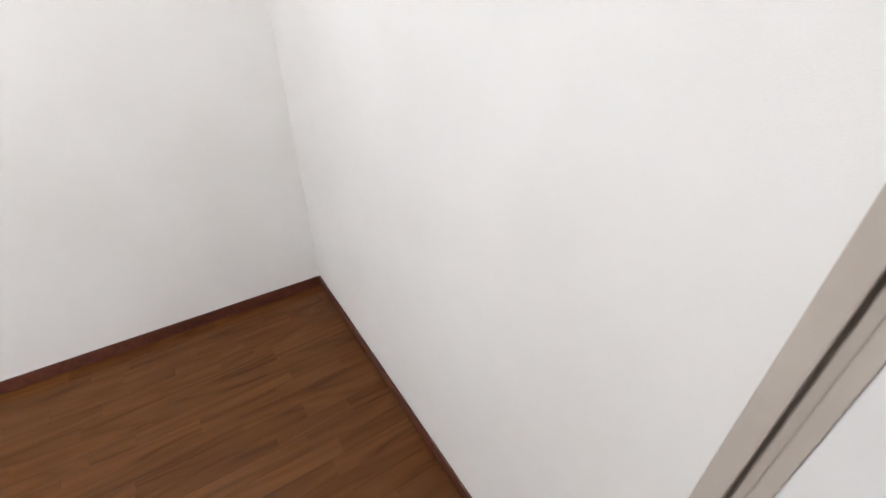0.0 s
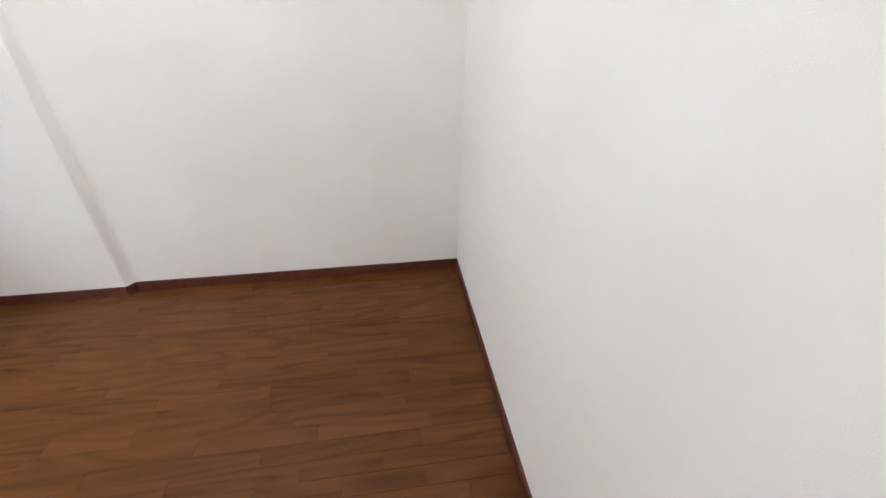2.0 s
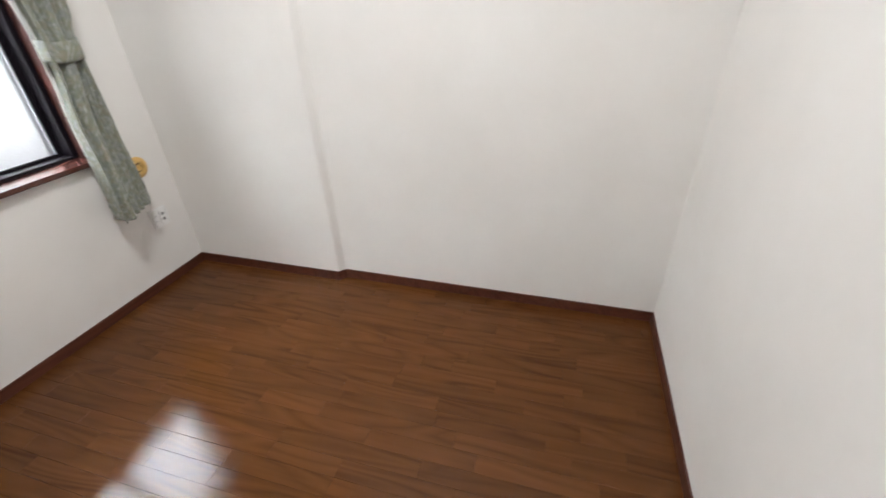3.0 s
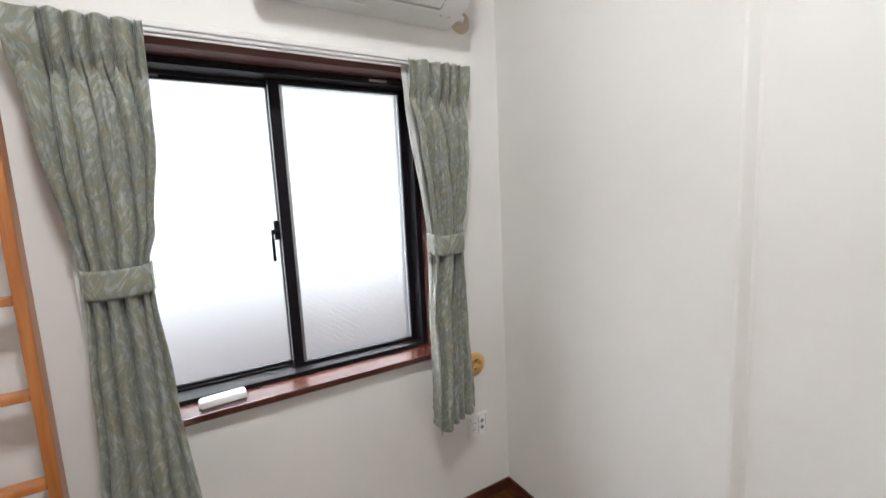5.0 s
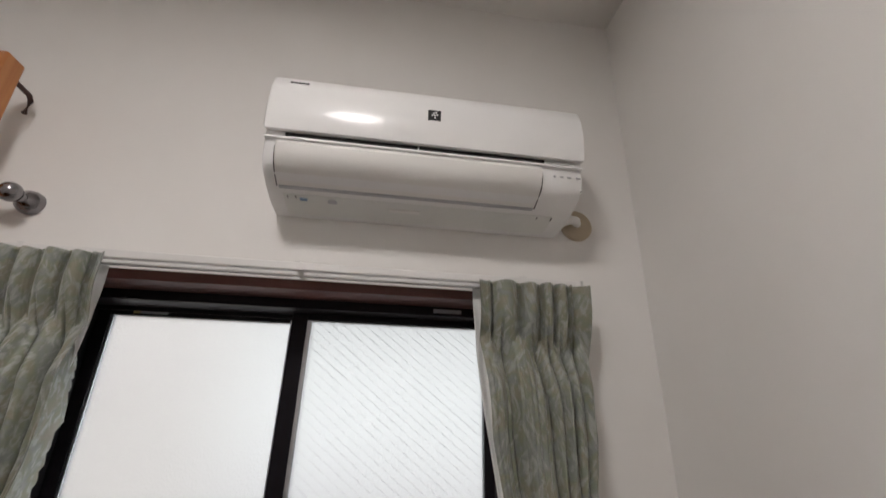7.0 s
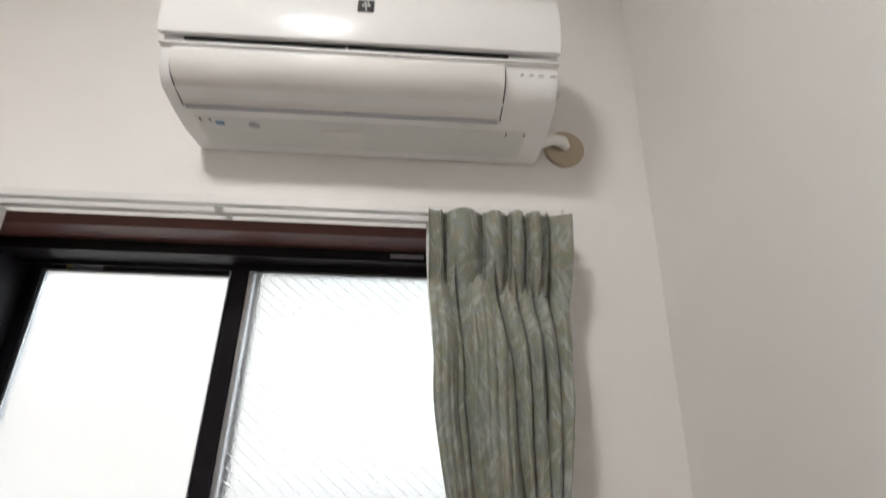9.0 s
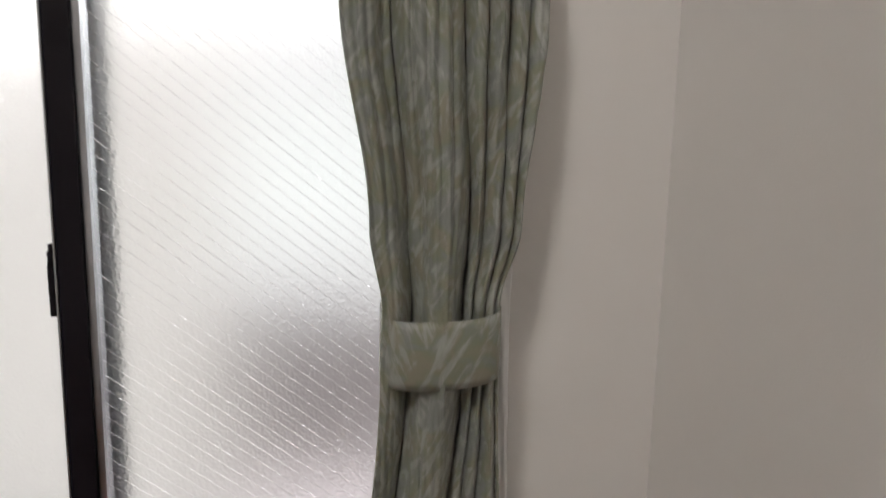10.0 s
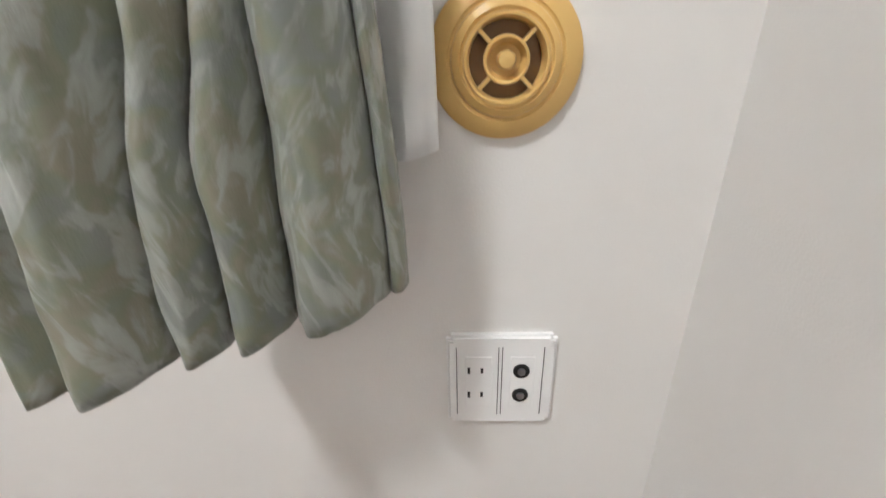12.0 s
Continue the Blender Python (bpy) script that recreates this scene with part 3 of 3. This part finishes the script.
def drape(top, bottom, table, deep, seed, heading=0.085, flare=0.0, flip=False, cols=150, rows=120, hem=0.012, head=()):
    """Hanging cloth: table rows give z, left x, right x, and where the creases lie between them (0 to 1)."""
    bm = bmesh.new()
    grid = []
    for r in range(rows + 1):
        z0 = top + (bottom - top) * r / rows
        left, right, *crease = between(table, z0)
        marks = [0.0, *crease, 1.0]
        stiff = smooth(top - heading - 0.20, top - heading + 0.03, z0) if head else 0.0
        loose = smooth(top - heading + 0.012, top - heading - 0.19, z0) if head else 1.0
        line = []
        for c in range(cols + 1):
            u = c / cols
            lobe = fold(u, marks, flip)
            near = min(abs(u - m) for m in crease)
            slit = math.exp(-(near / 0.013) ** 2) * loose
            out = max(lobe ** (1 + 3 * (1 - loose)) * loose, (pleats(u, head) if head else 0.0) ** (1 + 2 * (1 - stiff)) * stiff) - 0.85 * slit
            y = -flare * (u if flip else 1 - u) * smooth(1.15, bottom, z0) - deep * out
            n1 = noise.noise(Vector((u * 5 + seed, z0 * 3.2, 0.3 * seed)))
            n2 = noise.noise(Vector((u * 14 + seed, z0 * 11, 2.0 + seed)))
            n4 = noise.noise(Vector((u * 26 + seed, z0 * 2.3, 9.0 + seed)))
            n3 = noise.noise(Vector((u * 30 + seed, z0 * 26 + u * 10, 5.0 + seed)))
            slant = noise.noise(Vector((u * 9 + z0 * 7 + seed, z0 * 16 - u * 5, 7.0 + seed)))
            y += (1 - stiff) * (0.010 * n1 + 0.005 * n2 + 0.0026 * n3 + 0.012 * n4 * smooth(1.30, 1.75, z0) + 0.0035 * abs(slant))
            mark = min(crease, key=lambda m: abs(u - m))
            shut = 0.93 * (mark - u) * (right - left) * math.exp(-((near - 0.017) / 0.010) ** 2) * loose
            x = left + (right - left) * u + shut + 0.004 * n2 * (1 - stiff) * math.sin(math.pi * u)
            drop = -hem * (lobe - 0.5) * smooth(bottom + 0.12, bottom, z0) + 0.041 * ((1 - u) if flip else u) * smooth(bottom + 0.3, bottom, z0)
            lift = 0.0015 * math.sin(u * 17 + seed) * smooth(top - 0.05, top, z0)
            line.append(bm.verts.new((x, y, z0 + drop + lift)))
        grid.append(line)
    for a, b in zip(grid, grid[1:]):
        for c in range(cols):
            bm.faces.new((a[c], a[c + 1], b[c + 1], b[c]))
    bmesh.ops.recalc_face_normals(bm, faces=bm.faces)
    return bm


def band(x0, x1, z0, z1, y_out, sag):
    """A tieback: a flat strip of cloth round the gathered curtain."""
    bm = bmesh.new()
    loop = []
    steps, high = 40, 8
    for k in range(steps + 1):
        a = math.pi * (k / steps)
        c, s = math.cos(a), math.sin(a)
        x = (x0 + x1) / 2 - (x1 - x0) / 2 * (abs(c) ** 0.75) * (1 if c > 0 else -1)
        y = -y_out * s ** 0.38
        col = []
        for j in range(high + 1):
            v = j / high
            wob = 0.002 * noise.noise(Vector((k * 0.25, v * 3, x0)))
            col.append(bm.verts.new((x, y + wob - 0.003 * math.sin(math.pi * v) * s, z0 + (z1 - z0) * v - sag * s * (1.0 + 0.5 * c))))
        loop.append(col)
    for a, b in zip(loop, loop[1:]):
        for j in range(high):
            bm.faces.new((a[j], b[j], b[j + 1], a[j + 1]))
    bmesh.ops.recalc_face_normals(bm, faces=bm.faces)
    return bm


def thick(ob, by):
    m = ob.modifiers.new("thickness", "SOLIDIFY")
    m.thickness, m.offset = by, 0.0
    return ob


def curtain(x_top, x_tie, x_bottom, top, bottom, above, tie_up, tie_down, below, seed, label, x_mid, x_low, head, flip=False):
    c = thing("curtain", label, "curtain", "", "curtains at the window")
    c.location = (0, -0.070, 0)
    zt0, zt1 = 1.333, 1.419
    table = [(top, *x_top, *above), (top - 0.10, x_top[0] + 0.004, x_top[1] - 0.002, *above),
             (1.79, *x_mid, *[p * 0.45 + q * 0.55 for p, q in zip(above, tie_up)]), (1.52, *x_low, *[p * 0.1 + q * 0.9 for p, q in zip(above, tie_up)]),
             (zt1, *x_tie, *tie_up), (zt0, x_tie[0] - 0.002, x_tie[1] + 0.002, *tie_down),
             (1.02, x_tie[0] * 0.5 + x_bottom[0] * 0.5, x_tie[1] * 0.6 + x_bottom[1] * 0.4, *[p * 0.55 + q * 0.45 for p, q in zip(tie_down, below)]),
             (bottom, *x_bottom, *below)]
    thick(part("cloth", drape(top, bottom, table, 0.068, seed, flare=0.060, flip=flip, hem=0.0, head=head, cols=240, rows=170), DRAPE, c), 0.0016)
    thick(part("tieback", moved(band(x_tie[0] - 0.003, x_tie[1] + 0.001, zt0, zt1, 0.073, 0.010), 0, 0.0, 0), DRAPE, c, "flat tieback of the same cloth"), 0.0024)
    return c


curtain((-0.524, -0.234), (-0.455, -0.302), (-0.498, -0.270), 2.115, 0.553, (0.19, 0.46, 0.60, 0.72, 0.84), (0.25, 0.675, 0.765, 0.87, 0.955),
        (0.215, 0.69, 0.77, 0.855, 0.955), (0.10, 0.345, 0.50, 0.665, 0.95), 3.1, "sage green patterned curtain gathered by a tieback beside the vent",
        (-0.505, -0.250), (-0.470, -0.277), (0.10, 0.37, 0.55, 0.675, 0.815))
curtain((-1.690, -1.380), (-1.603, -1.438), (-1.640, -1.378), 2.118, 0.572, (0.24, 0.36, 0.50, 0.66, 0.84), (0.12, 0.30, 0.52, 0.80, 0.91),
        (0.10, 0.28, 0.54, 0.80, 0.91), (0.10, 0.30, 0.52, 0.70, 0.86), 8.4, "sage green patterned curtain gathered by a tieback beside the ladder",
        (-1.656, -1.384), (-1.622, -1.414), (0.27, 0.43, 0.58, 0.75, 0.93), True)


def voile(x_top, x_tie, x_bottom, bottom, seed):
    v = tagged(part("voile_curtain", drape(2.108, bottom, [(2.108, *x_top, 0.2, 0.4, 0.62, 0.8), (1.36, *x_tie, 0.2, 0.4, 0.6, 0.8), (bottom, *x_bottom, 0.2, 0.42, 0.6, 0.82)], 0.022, seed, 0.05, cols=80, rows=60, hem=0.004),
                    VOILE), "white lining curtain drawn aside behind the green curtain", "curtain", "lining curtains at the window")
    v.location = (0, -0.022, 0)
    return thick(v, 0.001)


voile((-0.528, -0.252), (-0.446, -0.268), (-0.455, -0.247), 0.638, 1.3)
voile((-1.640, -1.408), (-1.630, -1.456), (-1.610, -1.425), 0.638, 5.7)


# ---- things on the wall and the sill ----
def round_vent():
    v = thing("round_vent", "ochre round plastic wall vent with rings and a centre knob", "vent")
    v.location = (-0.194, 0, 0.741)
    part("flange", lathe([(0.0605, 0.0), (0.0605, -0.004), (0.058, -0.007), (0.046, -0.011), (0.0445, -0.0095), (0.043, -0.0095), (0.042, -0.013), (0.0365, -0.0165),
                          (0.035, -0.0145), (0.0335, -0.0145), (0.0325, -0.018), (0.0305, -0.018), (0.0285, -0.012), (0.0285, -0.002), (0.02, -0.002)], 1, 64), OCHRE, v)
    # Shade inside the vent is coloured into this darker brown disc.
    part("throat", lathe([(0.0285, -0.0030), (0.0284, -0.0034), (0.003, -0.0036)], 1), THROAT, v, "ochre opening with its shade put into the colour")
    part("inner_ring", lathe([(0.0165, -0.004), (0.0180, -0.014), (0.0172, -0.0165), (0.0155, -0.0165), (0.0140, -0.012), (0.012, -0.006), (0.004, -0.005)], 1), OCHRE, v)
    part("knob", lathe([(0.0072, -0.005), (0.0072, -0.016), (0.0060, -0.0185), (0.001, -0.0195)], 1, 28), OCHRE, v)
    for k in range(4):
        a = math.pi / 4 + k * math.pi / 2
        bm = boxes((0.0165, 0.0295, -0.0155, -0.006, -0.0014, 0.0014))
        bmesh.ops.rotate(bm, verts=bm.verts, cent=(0, 0, 0), matrix=Matrix.Rotation(a, 3, "Y"))
        part("spoke", bm, OCHRE, v)
    return v


round_vent()


def outlet():
    o = thing("wall_outlet", "white double wall plate with two power sockets and two aerial jacks", "outlet")
    o.location = (-0.188, 0, 0.421)
    bm = boxes((-0.058, 0.058, -0.0075, 0.0, -0.060, 0.060))
    bmesh.ops.bevel(bm, geom=[e for e in bm.edges if abs(e.verts[0].co.y - e.verts[1].co.y) > 0.001], offset=0.005, segments=4, affect="EDGES")
    front = [e for e in bm.edges if e.verts[0].co.y < -0.007 and e.verts[1].co.y < -0.007]
    bmesh.ops.bevel(bm, geom=front, offset=0.003, segments=3, affect="EDGES")
    part("plate", bm, PLASTIC, o)
    for x in (-0.0475, -0.0030, 0.0010, 0.0445):
        part("seam", boxes((x - 0.0004, x + 0.0004, -0.0080, -0.0070, -0.046, 0.046)), INK, o, "thin dark seam")
    for x0, x1 in ((-0.038, -0.010), (0.010, 0.036)):
        part("insert", box(bmesh.new(), x0, x1, -0.0086, -0.0070, -0.034, 0.034, bevel=0.0006), PLASTIC, o, "white socket insert")
    for z in (0.0165, -0.0165):
        for x, h in ((-0.0345, 0.0042), (-0.0205, 0.0034)):
            part("pin_hole", boxes((x - 0.0014, x + 0.0014, -0.0090, -0.0080, z - h, z + h)), INK, o, "dark pin slot")
        jack = part("aerial_jack", moved(lathe([(0.0088, -0.008), (0.0088, -0.0105), (0.0050, -0.0110), (0.0050, -0.0095), (0.001, -0.0095)], 1, 24), 0.0215, 0, z), INK, o, "black ring jack")
        part("core", moved(lathe([(0.0042, -0.0093), (0.0040, -0.0128), (0.001, -0.0132)], 1, 16), 0.0215, 0, z), BRIGHT, jack, "metal core")
    return o


outlet()


def sill_box():
    """A slim white remote control lying along the sill."""
    s = thing("remote_control", "slim white plastic remote control lying on the window sill", "remote control")
    s.location = (-1.286, 0.030, WZ0)
    s.rotation_euler = (0, 0, radians(4))
    part("body", box(bmesh.new(), -0.076, 0.076, -0.026, 0.026, 0.0, 0.028, bevel=0.007), PAPER, s)
    part("end_cap", box(bmesh.new(), -0.079, -0.0765, -0.018, 0.018, 0.004, 0.022, bevel=0.001), UNDER, s, "grey end")
    return s


sill_box()


# ---- ladder and hanging bar beside the window ----
def slanted(x, half, y_low, y_high, depth, z1):
    """A ladder upright: leaning bar with a rounded edge."""
    bm = box(bmesh.new(), -half, half, -depth / 2, depth / 2, 0, z1, bevel=0.004)
    for v in bm.verts:
        k = v.co.z / z1
        v.co.y += y_low + (y_high - y_low) * k
        v.co.x += x[0] + (x[1] - x[0]) * k
    return bm


def ladder():
    l = thing("loft_ladder", "orange varnished wooden loft ladder standing against the wall", "ladder")
    ya, yb, h = -0.062, -0.124, 2.605
    for a, b in ((-1.738, -1.730), (-2.138, -2.130)):
        part("upright", slanted((a, b), 0.015, ya, yb, 0.056, h), LADDER, l)
    for k in range(9):
        z = 0.27 + 0.27 * k
        y, x = ya + (yb - ya) * z / h, -1.738 + 0.008 * z / h
        part("rung", box(bmesh.new(), x - 0.387, x - 0.014, y - 0.030, y + 0.024, z - 0.011, z + 0.011, bevel=0.004), LADDER, l)
    for x in (-1.726, -2.126):
        part("hook", tube([(x, yb + 0.015, 2.560), (x, yb + 0.045, 2.560), (x + 0.003, yb + 0.075, 2.556), (x + 0.003, yb + 0.086, 2.545), (x + 0.002, yb + 0.084, 2.505)], 0.0065), IRON, l, "bent brown iron hook")
    return l


ladder()
bar = thing("hanging_bar", "chromed hanging bar on ball brackets above the curtain", "bar")
for x in (-1.650, -2.550):
    b = part("bracket", moved(lathe([(0.031, 0.0), (0.031, -0.010), (0.027, -0.022), (0.018, -0.030), (0.013, -0.034), (0.013, -0.050)], 1), x, 0, 2.266), CHROME, bar, "domed chrome wall bracket")
    for dx, dz in ((0.018, 0.010), (-0.004, 0.020), (-0.012, -0.016)):
        part("screw", moved(lathe([(0.004, 0.0), (0.004, -0.0245), (0.001, -0.0255)], 1, 12), x + dx, 0, 2.266 + dz), IRON, b)
    bm = bmesh.new()
    bmesh.ops.create_uvsphere(bm, u_segments=28, v_segments=18, radius=0.024)
    part("ball", moved(bm, x - 0.004, -0.064, 2.266), CHROME, bar, "chrome ball joint")
part("tube", tube([(-1.660, -0.064, 2.266), (-1.8, -0.064, 2.266), (-2.54, -0.064, 2.266)], 0.0145, 24), CHROME, bar)


# ---- floor, its strips last ----
floor = setting("floor", boxes((WEST - T, EAST_DEEP + T, SOUTH - T, NORTH + 0.28, -0.1, -0.006)), GAP, "glossy brown wooden strip floor", "floor")


def strip_mesh(width, length):
    bm = bmesh.new()
    e, h = 0.0006, 0.006
    w, l = width / 2 - 0.0002, length / 2 - 0.0002
    low = [bm.verts.new((x, y, -h)) for x, y in ((-w, -l), (w, -l), (w, l), (-w, l))]
    mid = [bm.verts.new((x, y, -e)) for x, y in ((-w, -l), (w, -l), (w, l), (-w, l))]
    top = [bm.verts.new((x, y, 0)) for x, y in ((-w + e, -l + e), (w - e, -l + e), (w - e, l - e), (-w + e, l - e))]
    for a, b in ((low, mid), (mid, top)):
        for k in range(4):
            j = (k + 1) % 4
            bm.faces.new((a[k], a[j], b[j], b[k]))
    bm.faces.new(top)
    bmesh.ops.recalc_face_normals(bm, faces=bm.faces)
    return mesh_of(bm, "plank", OAK, False)


STRIP = 0.0757
rng = random.Random(7)
joints = {1: -1.93, 4: -2.43, 5: -2.06, 7: -1.94, 8: -2.76, 9: -2.30, 10: -1.93}
meshes = {}
column, x = 0, EAST_DEEP
while x > WEST:
    w = min(STRIP, x - WEST)
    cuts = [NORTH]
    y = joints.get(column, NORTH - rng.choice((0.15, 0.25, 0.35, 0.45)))
    while y < NORTH - 0.65:
        y += rng.choice((0.45, 0.6))
    while y > SOUTH + 0.05:
        cuts.append(y)
        y -= rng.choice((0.3, 0.45, 0.45, 0.6))
        if column in joints and cuts[-1] > joints[column] > y:
            y = joints[column]
    cuts.append(SOUTH)
    for a, b in zip(cuts, cuts[1:]):
        key = (round(w, 4), round(a - b, 3))
        if key not in meshes:
            meshes[key] = strip_mesh(*key)
        p = new("plank", meshes[key])
        p.parent = floor
        p.location = (x - w / 2, (a + b) / 2, 0)
    x -= w
    column += 1
